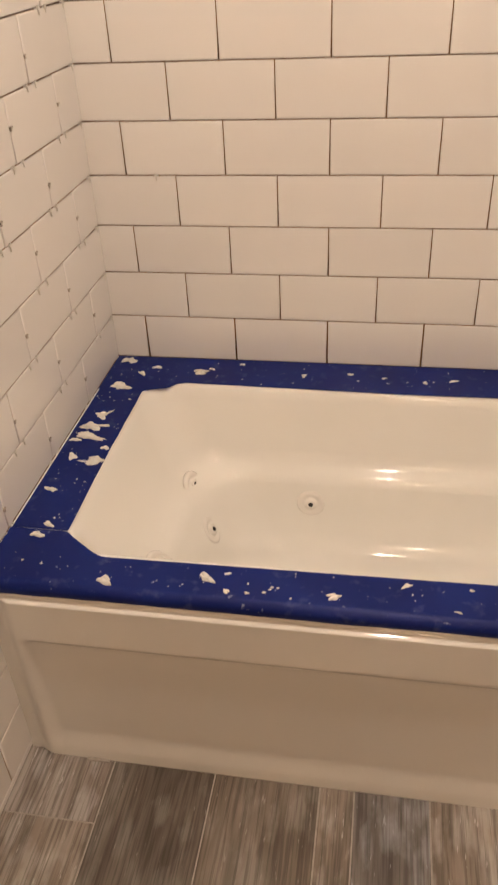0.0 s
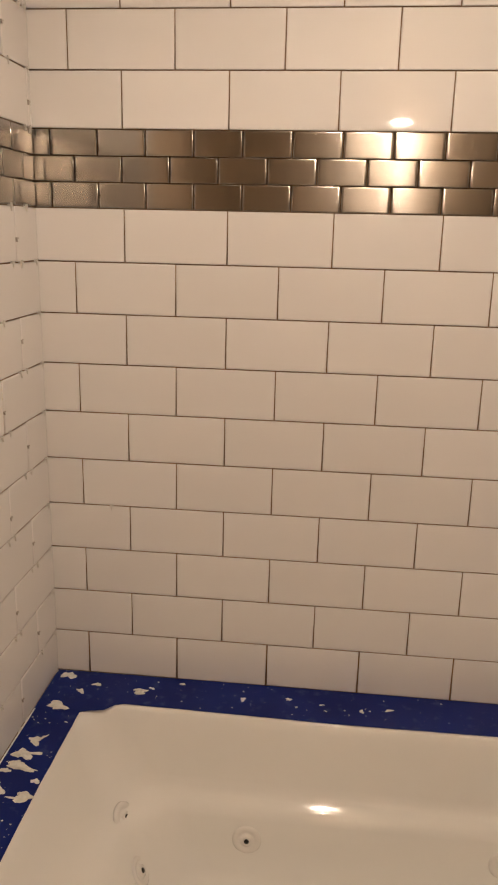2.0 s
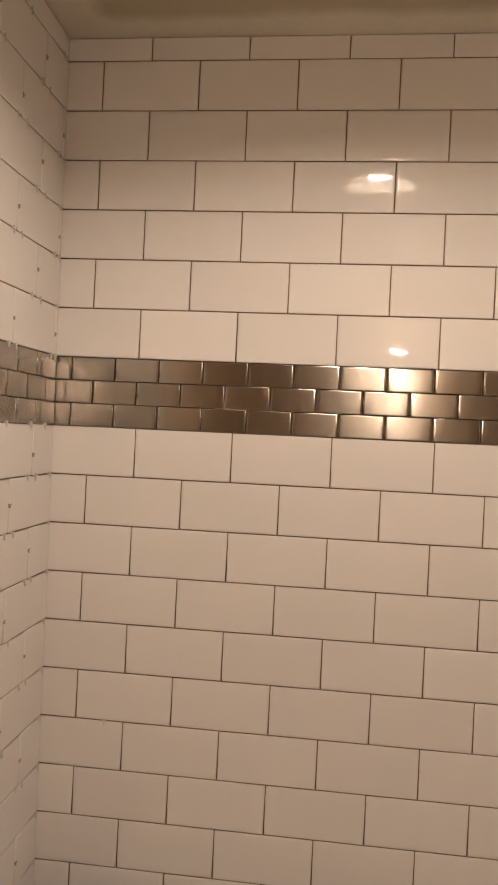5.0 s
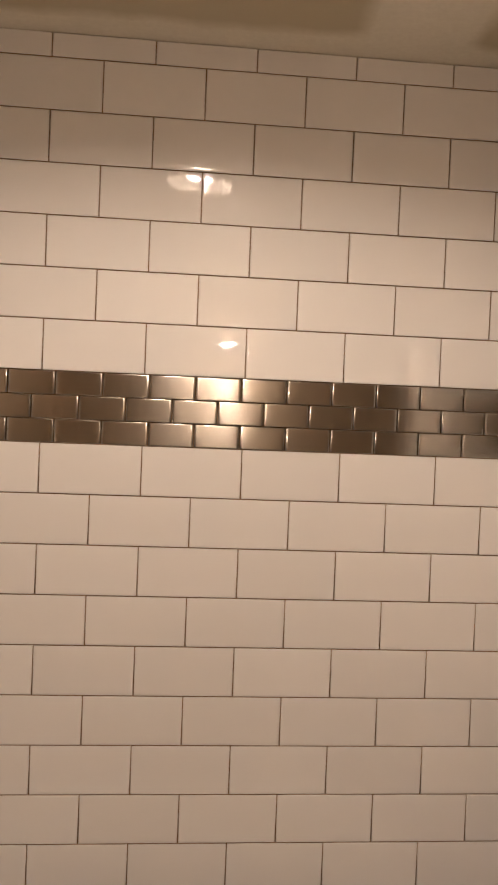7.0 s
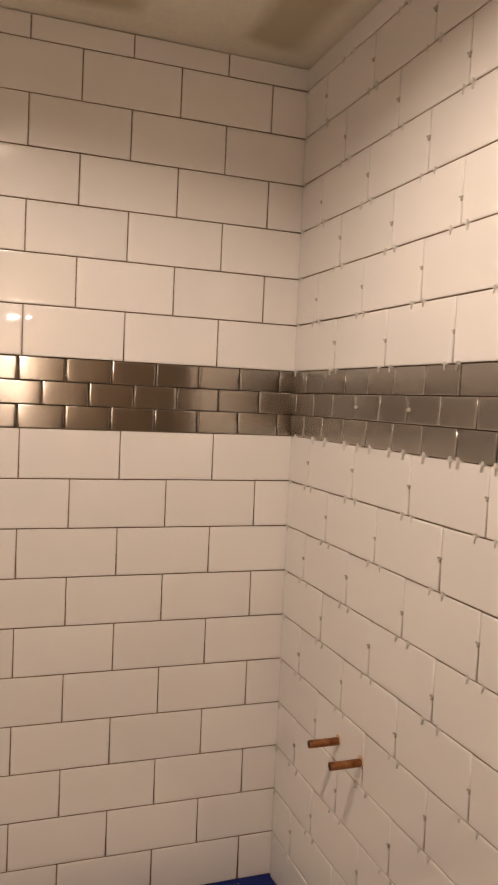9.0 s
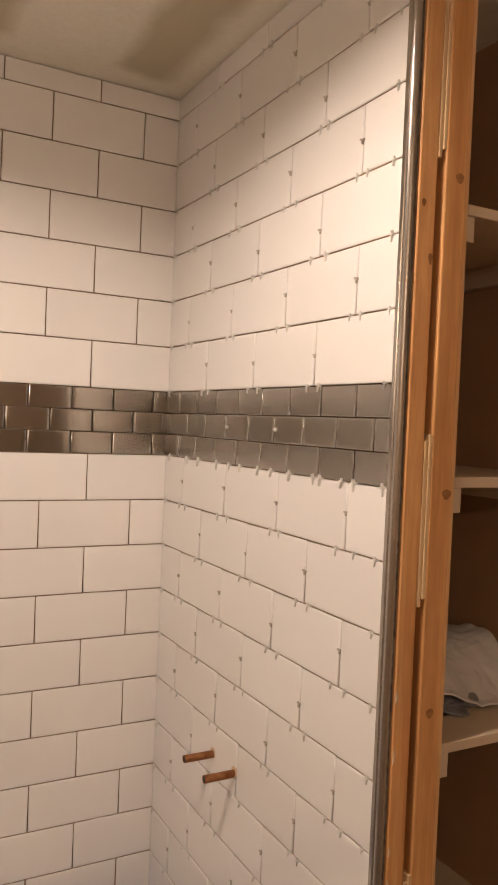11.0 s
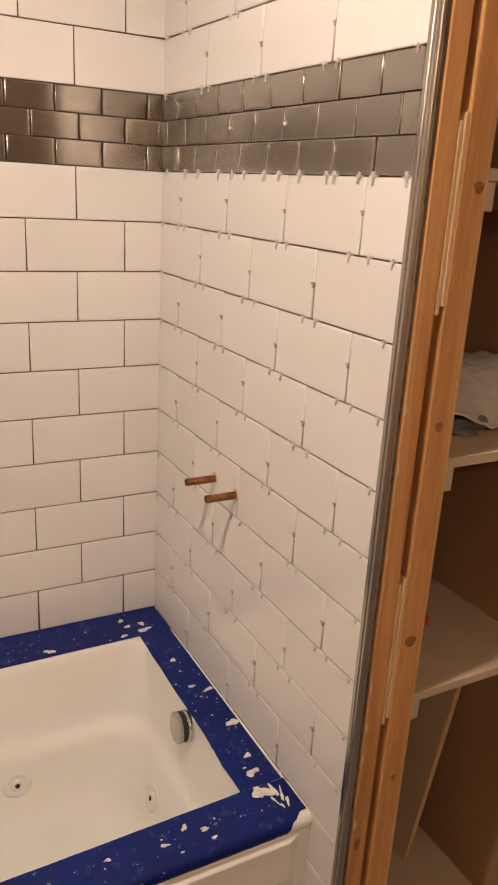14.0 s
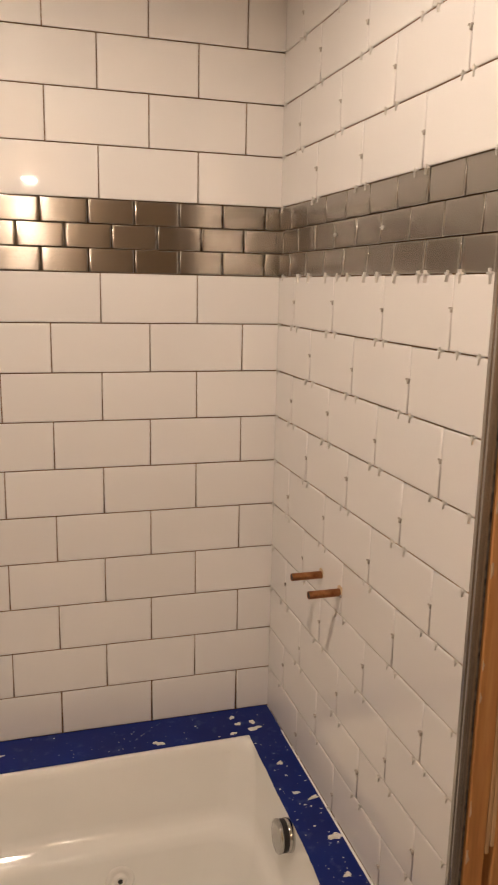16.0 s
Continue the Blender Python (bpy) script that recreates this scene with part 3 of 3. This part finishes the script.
def blob(parent, x, y, r, seed, stretch=1.0, turn=0.0):
    q = random.Random(seed)
    bm = bmesh.new()
    N = 18
    ph = [q.uniform(0, 6.28) for _ in range(4)]
    rings = []
    for s, h in ((1.0, 0.0), (0.82, 0.9), (0.45, 1.25)):
        ringv = []
        for i in range(N):
            a = 2 * math.pi * i / N
            k = 1 + 0.28 * math.sin(2 * a + ph[0]) + 0.22 * math.sin(3 * a + ph[1]) + 0.16 * math.sin(5 * a + ph[2]) + q.uniform(-0.14, 0.14)
            u, v = r * s * k * stretch * math.cos(a), r * s * k * math.sin(a) / stretch
            c, d = math.cos(turn), math.sin(turn)
            ringv.append(bm.verts.new((x + u * c - v * d, y + u * d + v * c, 0.0018 + h * min(0.0035, r * 0.22) * q.uniform(0.6, 1.2))))
        rings.append(ringv)
    for a, b in zip(rings, rings[1:]):
        for i in range(N):
            bm.faces.new((a[i], a[(i + 1) % N], b[(i + 1) % N], b[i]))
    bm.faces.new(rings[-1])
    part("mortar_blob", bm, M_MORTAR, parent)


SPOTS_W = ((0.050, -0.149, 0.021), (0.047, -0.277, 0.015), (0.037, -0.323, 0.020), (0.048, -0.361, 0.020), (0.088, -0.443, 0.018), (0.037, -0.434, 0.012), (0.021, -0.375, 0.010), (0.094, -0.398, 0.009), (0.034, -0.543, 0.010), (0.068, -0.642, 0.009))
SPOTS_S = ((0.058, -0.671, 0.011), (0.215, -0.768, 0.013), (0.381, -0.742, 0.012), (0.414, -0.729, 0.005), (0.418, -0.768, 0.006), (0.452, -0.768, 0.004), (0.589, -0.760, 0.010), (0.802, -0.721, 0.004), (0.702, -0.723, 0.007), (0.779, -0.770, 0.004), (1.417, -0.708, 0.019), (1.252, -0.725, 0.007), (1.284, -0.742, 0.007), (1.110, -0.734, 0.005), (1.292, -0.766, 0.005), (1.207, -0.746, 0.006))
SPOTS_N = ((0.115, -0.054, 0.009), (0.084, -0.085, 0.010), (0.036, -0.026, 0.017), (0.223, -0.068, 0.015), (0.249, -0.052, 0.006), (0.318, -0.024, 0.006), (0.469, -0.066, 0.008), (0.575, -0.051, 0.007), (0.653, -0.063, 0.005), (0.745, -0.076, 0.007), (0.808, -0.063, 0.007), (1.171, -0.104, 0.011), (1.412, -0.100, 0.013), (1.414, -0.070, 0.009), (1.377, -0.071, 0.008), (1.356, -0.108, 0.008), (1.370, -0.039, 0.008))
SPOTS_E = ((1.427, -0.250, 0.008), (1.427, -0.360, 0.007), (1.458, -0.384, 0.009), (1.456, -0.508, 0.013), (1.439, -0.609, 0.008), (1.425, -0.655, 0.012))
for parent, spots in ((strip_w, SPOTS_W), (strip_s, SPOTS_S), (strip_n, SPOTS_N), (strip_e, SPOTS_E)):
    for i, (x, y, r) in enumerate(spots):
        q = random.Random(i * 31 + len(spots))
        blob(parent, x, y, r * 0.85, i * 17 + len(spots), q.uniform(1.0, 1.5), q.uniform(-0.5, 0.6))
# a wiped smear of mortar at the torn corner, and thin wipes elsewhere
for i, (x, y, r, st, tu) in enumerate(((1.440, -0.712, 0.009, 2.0, 1.5), (1.449, -0.728, 0.007, 2.4, 1.3), (1.430, -0.735, 0.005, 2.2, 1.7), (1.452, -0.745, 0.006, 1.8, 1.1), (1.437, -0.752, 0.004, 2.0, 1.9))):
    blob(strip_s, x, y, r, 900 + i, st, tu)
for i, (x, y, r, st, tu) in enumerate(((0.060, -0.318, 0.009, 2.0, 0.1), (0.030, -0.350, 0.008, 1.9, 0.5), (0.066, -0.366, 0.007, 2.1, -0.1), (0.058, -0.268, 0.007, 2.2, 0.9), (0.070, -0.448, 0.006, 2.4, 0.0))):
    blob(strip_w, x, y, r, 950 + i, st, tu)
# grime along the wall side of the back strip
q, bm = random.Random(77), bmesh.new()
rowa = [bm.verts.new((x, -0.0016, 0.00195)) for x in np.linspace(0.004, 0.30, 40)]
rowb = [bm.verts.new((v.co.x, -0.0024 - q.uniform(0.0, 0.004) * (1 - v.co.x / 0.36), 0.00195)) for v in rowa]
for i in range(39):
    bm.faces.new((rowa[i], rowa[i + 1], rowb[i + 1], rowb[i]))
part("grime_line", bm, M_BOARD, strip_n, "dark grey grime in the corner")
# fine specks, too many to count
for parent, area, count, seed in ((strip_n, (0.01, EAST - 0.02, -0.115, -0.01), 80, 1), (strip_w, (0.006, 0.10, -0.64, -0.17), 45, 2), (strip_e, (1.395, EAST - 0.01, -0.68, -0.13), 60, 3), (strip_s, (0.01, EAST - 0.06, -0.772, -0.716), 75, 4)):
    q, bm = random.Random(seed), bmesh.new()
    for _ in range(count):
        x, y, r = q.uniform(area[0], area[1]), q.uniform(area[2], area[3]), q.choice((0.0006, 0.0008, 0.001, 0.0013, 0.0022))
        N = 6
        a0, st = q.uniform(0, 6), q.uniform(0.7, 1.8)
        ringv = [bm.verts.new((x + r * st * math.cos(a0 + k) * q.uniform(0.7, 1.3), y + r * math.sin(a0 + k) * q.uniform(0.7, 1.3), 0.0019)) for k in (2 * math.pi * i / N for i in range(N))]
        c = bm.verts.new((x, y, 0.0019 + r * 0.5))
        for i in range(N):
            bm.faces.new((c, ringv[i], ringv[(i + 1) % N]))
    tagged(part("mortar_specks", bm, M_MORTAR, parent), kind="stuff")

# ---- copper stubs ----
for y in (-0.331, -0.429):
    e = group_of("copper_pipe", "short aged copper pipe stub sticking out of the tiled wall", "pipe", (EAST, y, 0.957), group="pipe stubs")
    m = Matrix.Rotation(radians(-90), 4, "Y")
    bm = bmesh.new()
    T = lambda h: m @ Matrix.Translation((0, 0, h))
    tube(bm, [(T(-0.004), 0.0080), (T(0.0655), 0.0080), (T(0.0665), 0.0078), (T(0.0665), 0.0073), (T(0.0655), 0.0071), (T(0.01), 0.0071)], 24, (False, True))
    part("pipe", bm, M_COPPER, e, smooth=True)
    part("bore", lathe([(0.0070, 0.012), (0.0070, 0.0655)], 20, m), M_HOLE_SHADE, e, "black plug painted as the shade inside the pipe")
    part("hole_rim", lathe([(0.0118, -0.0015), (0.0115, 0.0008), (0.0095, 0.0010)], 20, m @ Matrix.Translation((0.003, 0, 0))), M_GLUE, e, "chipped tile hole")

# ---- lamps ----
can = group_of("recessed_light", "round warm recessed ceiling light above the tub front", "ceiling light", (LAMP_X, LAMP_Y, CEIL))
T = lambda h: Matrix.Translation((0, 0, h))
bm = tube(bmesh.new(), [(T(-0.0005), 0.122), (T(-0.004), 0.120), (T(-0.0055), 0.108), (T(-0.004), 0.1035), (T(0.004), 0.1015), (T(0.022), 0.092), (T(0.042), 0.076), (T(0.058), 0.052), (T(0.066), 0.022), (T(0.067), 0.004)], 48, (False, True))
part("reflector", bm, M_REFLECTOR, can, "white trim ring and flared reflector bowl", True)
part("bulb", lathe([(0.018, 0.062), (0.028, 0.050), (0.0365, 0.036), (0.0378, 0.031), (0.0365, 0.0275), (0.031, 0.0258), (0.018, 0.0245), (0.004, 0.024)], 32), M_CAN, can, "glowing bulb face", True)
van = group_of("wall_lamp", "frosted globe lamp on the wall opposite the tub", "wall lamp", (0.955, -2.80, 2.075))
part("backplate", slab(-0.09, 0.09, 0, 0.02, -0.05, 0.05, bevel=0.004), M_CHROME, van)
part("arm", tube(bmesh.new(), [(pose(0, 0.02, 0, -90), 0.009), (pose(0, 0.09, 0, -90), 0.009)], 16), M_CHROME, van)
bm = bmesh.new()
bmesh.ops.create_uvsphere(bm, u_segments=28, v_segments=16, radius=0.030)
bmesh.ops.scale(bm, vec=(1.6, 1.0, 0.5), verts=bm.verts)
bmesh.ops.translate(bm, verts=bm.verts, vec=(0, 0.14, 0))
part("globe", bm, M_GLOBE, van, "glowing frosted globe", True)

# ---- floor planks ----
PLANK_CACHE = {}


def piece_mesh(kind, w, h, d, bev, mat, smooth=False):
    """A tile with its face at y = 0, looking along -y, w by h, with eased edges."""
    key = (kind, round(w, 4), round(h, 4))
    if key in PLANK_CACHE:
        return PLANK_CACHE[key]
    bm = bmesh.new()
    uv = bm.loops.layers.uv.new("brush")
    e = bev[0]
    levels = [(0.0, d), (0.0, e * 0.75), (e * 0.06, e * 0.42), (e * 0.22, e * 0.18), (e * 0.50, e * 0.06), (e, 0.008 * e), (e * 1.7, 0.0)] if len(bev) == 1 else [(0.0, d)] + [(i, y) for i, y in bev]
    rings = []
    for inset, y in levels:
        a, b = (max(w / 2 - inset, w * 0.02 * (4 - len(rings) / 3)), h / 2 - inset * 0.30) if kind == "metal_tile" else (w / 2 - inset, h / 2 - inset)
        rings.append([bm.verts.new(p) for p in ((-a, y, -b), (a, y, -b), (a, y, b), (-a, y, b))])
    for a, b in zip(rings, rings[1:]):
        for i in range(4):
            bm.faces.new((a[i], a[(i + 1) % 4], b[(i + 1) % 4], b[i]))
    bm.faces.new(rings[-1])
    for f in list(bm.faces)[:4]:
        f.material_index = 1 if kind == "tile" else 0
    for f in bm.faces:
        for lp in f.loops:
            lp[uv].uv = (lp.vert.co.z / h + 0.5, lp.vert.co.x / w + 0.5)
    PLANK_CACHE[key] = mesh_of(kind, bm, mat, smooth)
    PLANK_CACHE[key].materials.append(M_BISQUE)
    return PLANK_CACHE[key]


jit = random.Random(5)
SIDES = {"n": (wall_n, lambda u, z: pose(u, 0, z)), "w": (wall_w, lambda u, z: pose(0, u, z, 0, 0, 90)), "e": (wall_e, lambda u, z: pose(EAST, u, z, 0, 0, -90))}


def lay(side, kind, mat, u0, u1, z0, z1, d, bev, wobble, smooth=False):
    if u1 - u0 < 0.006 or z1 - z0 < 0.006:
        return
    wall, place = SIDES[side]
    ob = new(kind, piece_mesh(kind, u1 - u0, z1 - z0, d, bev, mat, smooth))
    ob.parent = wall
    ob.matrix_basis = place((u0 + u1) / 2, (z0 + z1) / 2) @ pose(0, jit.uniform(-0.0004, 0.0002), 0, jit.uniform(-wobble, wobble), 0, jit.uniform(-wobble, wobble))


def course(side, kind, mat, lo, hi, first, pitch, z0, z1, d, bev, wobble, gap=JOINT, smooth=False, upright=0.0):
    """One course between lo and hi, with a joint at first and every pitch from it. Returns the joints."""
    k0 = math.ceil((lo - first) / pitch + 1e-6)
    cuts = []
    while first + k0 * pitch < hi - 0.016:
        if first + k0 * pitch > lo + 0.016:
            cuts.append(first + k0 * pitch)
        k0 += 1
    ends, up = [lo] + cuts + [hi], upright or gap
    for i, (a, b) in enumerate(zip(ends, ends[1:])):
        lay(side, kind, mat, a + (up / 2 if i else 0.0008), b - (up / 2 if i < len(ends) - 2 else 0.0008), z0 + gap / 2, z1 - gap / 2, d, bev, wobble, smooth)
    return cuts


def row_z(k):
    return (DECK + k * ROW, DECK + (k + 1) * ROW) if k < 10 else (BAND_HI + (k - 10) * ROW_HI, min(BAND_HI + (k - 9) * ROW_HI, CEIL - 0.0004))


SPACERS = []
WHITE = ("tile", M_TILE)
for k in range(17):
    z0, z1 = row_z(k)
    odd_n = (k if k < 10 else k + 1) % 2
    course("n", *WHITE, -0.006, EAST + 0.006, 0.080 + (COL / 2 if odd_n else 0), COL, z0, z1, 0.0085, (0.0036,), 0.16, smooth=True, upright=0.0034 if k == 0 else 0.0)
    odd = k % 2
    cw = course("w", *WHITE, -0.99, 0.0008, (-0.115 if odd else -0.222) - (0.0 if k < 10 else 0.014), COL, z0, z1, 0.0085, (0.0036,), 0.16, smooth=True)
    ce = course("e", *WHITE, WALL_END, 0.0008, -0.768 if odd else -0.656, COL, z0, z1, 0.0085, (0.0036,), 0.16, smooth=True)
    SPACERS += [("w", cw, z0, z1, k), ("e", ce, z0, z1, k)]
for k in range(-1, -6, -1):
    z0, z1 = max(DECK + k * ROW, FLOOR + 0.003), DECK + (k + 1) * ROW
    if z1 - z0 > 0.01:
        course("w", *WHITE, -0.99, -0.70, (-0.115 if k % 2 else -0.222), COL, z0, z1, 0.0085, (0.0036,), 0.16, smooth=True)
        course("e", *WHITE, WALL_END, -0.70, -0.768 if k % 2 else -0.656, COL, z0, z1, 0.0085, (0.0036,), 0.16, smooth=True)

STEEL = ("metal_tile", M_STEEL)
MB = ((0.0, 0.0030), (0.0004, 0.0013), (0.0012, 0.0005), (0.0026, 0.00016), (0.0060, 0.00006), (0.0200, 0.00001), (0.0300, 0.0))
HB = (BAND_HI - BAND_LO) / 3
for k in range(3):
    z0, z1 = BAND_LO + k * HB, BAND_LO + (k + 1) * HB
    mid = k == 1
    course("n", *STEEL, -0.005, EAST + 0.005, 0.0863 if mid else 0.0358, 0.10028, z0, z1, 0.007, MB, 0.09, 0.0016, True)
    course("w", *STEEL, -0.99, 0.0008, -0.257 if mid else -0.209, 0.0985, z0, z1, 0.007, MB, 0.7, 0.0016, True)
    course("e", *STEEL, WALL_END, 0.0008, -0.830 if mid else -0.781, 0.1008, z0, z1, 0.007, MB, 0.7, 0.0016, True)

# ---- spacers left in the joints of the side walls ----
bm = bmesh.new()
for pts in (((-0.0013, 0.0045), (0.0013, 0.0045), (0.0011, -0.004), (0.0, -0.0105), (-0.0011, -0.004)), ((-0.0040, 0.0010), (0.0040, 0.0010), (0.0040, -0.0013), (-0.0040, -0.0013))):
    fr = [bm.verts.new((x, -0.0032, z)) for x, z in pts]
    bk = [bm.verts.new((x, 0.004, z)) for x, z in pts]
    bm.faces.new(fr)
    for i in range(len(pts)):
        bm.faces.new((fr[i], fr[(i + 1) % len(pts)], bk[(i + 1) % len(pts)], bk[i]))
spacer_mesh = mesh_of("tile_spacer", bm, M_SPACER)
# the kind pushed into upright joints: a stubby shade-grey wedge between two prongs
bm = bmesh.new()
for pts, deep in ((((-0.0034, 0.0032), (0.0034, 0.0032), (0.0012, -0.0048), (-0.0012, -0.0048)), -0.0030), (((-0.0046, 0.0040), (-0.0026, 0.0040), (-0.0026, 0.0012), (-0.0046, 0.0012)), -0.0040), (((0.0026, 0.0040), (0.0046, 0.0040), (0.0046, 0.0012), (0.0026, 0.0012)), -0.0040)):
    fr = [bm.verts.new((x, deep, z)) for x, z in pts]
    bk = [bm.verts.new((x, 0.004, z)) for x, z in pts]
    bm.faces.new(fr)
    for i in range(len(pts)):
        bm.faces.new((fr[i], fr[(i + 1) % len(pts)], bk[(i + 1) % len(pts)], bk[i]))
wedge_mesh = mesh_of("tile_wedge", bm, M_WEDGE)


def spacer(side, u, z, turn=0, size=1.0, mesh=None):
    wall, place = SIDES[side]
    ob = new("tile_spacer", mesh or spacer_mesh)
    ob.parent = wall
    s = size * jit.uniform(0.85, 1.15)
    ob.matrix_basis = place(u, z) @ pose(0, jit.uniform(-0.001, 0.001), 0, jit.uniform(-8, 8), turn + jit.uniform(-9, 9), 0) @ Matrix.Diagonal((s, s, s, 1))


BAND_SPACERS = (-0.030, -0.134, -0.198, -0.291, -0.349, -0.399, -0.474, -0.525, -0.591, -0.668, -0.690, -0.753, -0.785, -0.858)
for side, cuts, z0, z1, k in SPACERS:
    far = -0.80 if side == "w" else WALL_END
    for u in cuts:
        if u < far:
            continue
        if z1 - z0 > 0.09:
            spacer(side, u, z0 + (z1 - z0) * jit.uniform(0.38, 0.56), size=0.85, mesh=wedge_mesh)
        for s in (-1, 1):
            if far < u + s * 0.02 < -0.012:
                spacer(side, u + s * jit.uniform(0.012, 0.026), z0)
    if side == "e":
        spacer(side, WALL_END + jit.uniform(0.012, 0.02), z0)
    spacer(side, -jit.uniform(0.008, 0.016), z0)
for u in BAND_SPACERS:
    spacer("e", u, BAND_LO, size=1.25)
for i in range(7):
    spacer("w", -0.60 + i * 0.09 + jit.uniform(-0.02, 0.02), BAND_LO)
spacer("n", 0.146, DECK + 4 * ROW)
for u in (-0.333, -0.535):
    spacer("e", u, BAND_LO + HB * 1.5, 90)

# ---- planks ----
cols = [(-0.03, 0.175), (0.175, 0.375), (0.375, 0.575), (0.575, 0.6385), (0.6385, 0.775)] + [(0.775 + 0.2 * i, 0.975 + 0.2 * i) for i in range(7)]
PLANK_TONES = ((1.34, 1.38, 1.46), (0.60, 0.585, 0.57), (0.78, 0.755, 0.72), (1.22, 1.21, 1.20), (0.90, 0.98, 1.12), (1.26, 1.26, 1.26))
cross = random.Random(4)
for i, (a, b) in enumerate(cols):
    y = -0.925 if i == 0 else -0.79 - cross.uniform(0.35, 0.9)
    top, edges = -0.70, []
    while top > -2.80:
        edges.append((max(y, -2.80), top))
        top, y = y, y - 0.92
    for y0, y1 in edges:
        if y1 - y0 < 0.01:
            continue
        ob = new("plank", piece_mesh("plank", b - a - 0.003, y1 - y0 - 0.003, 0.009, (0.001,), M_PLANK))
        ob.parent = floor
        ob.matrix_basis = pose((a + b) / 2, (y0 + y1) / 2, FLOOR, -90)
        ob.color = (*PLANK_TONES[(i + 5 * (y1 < -0.9)) % 6], 1)
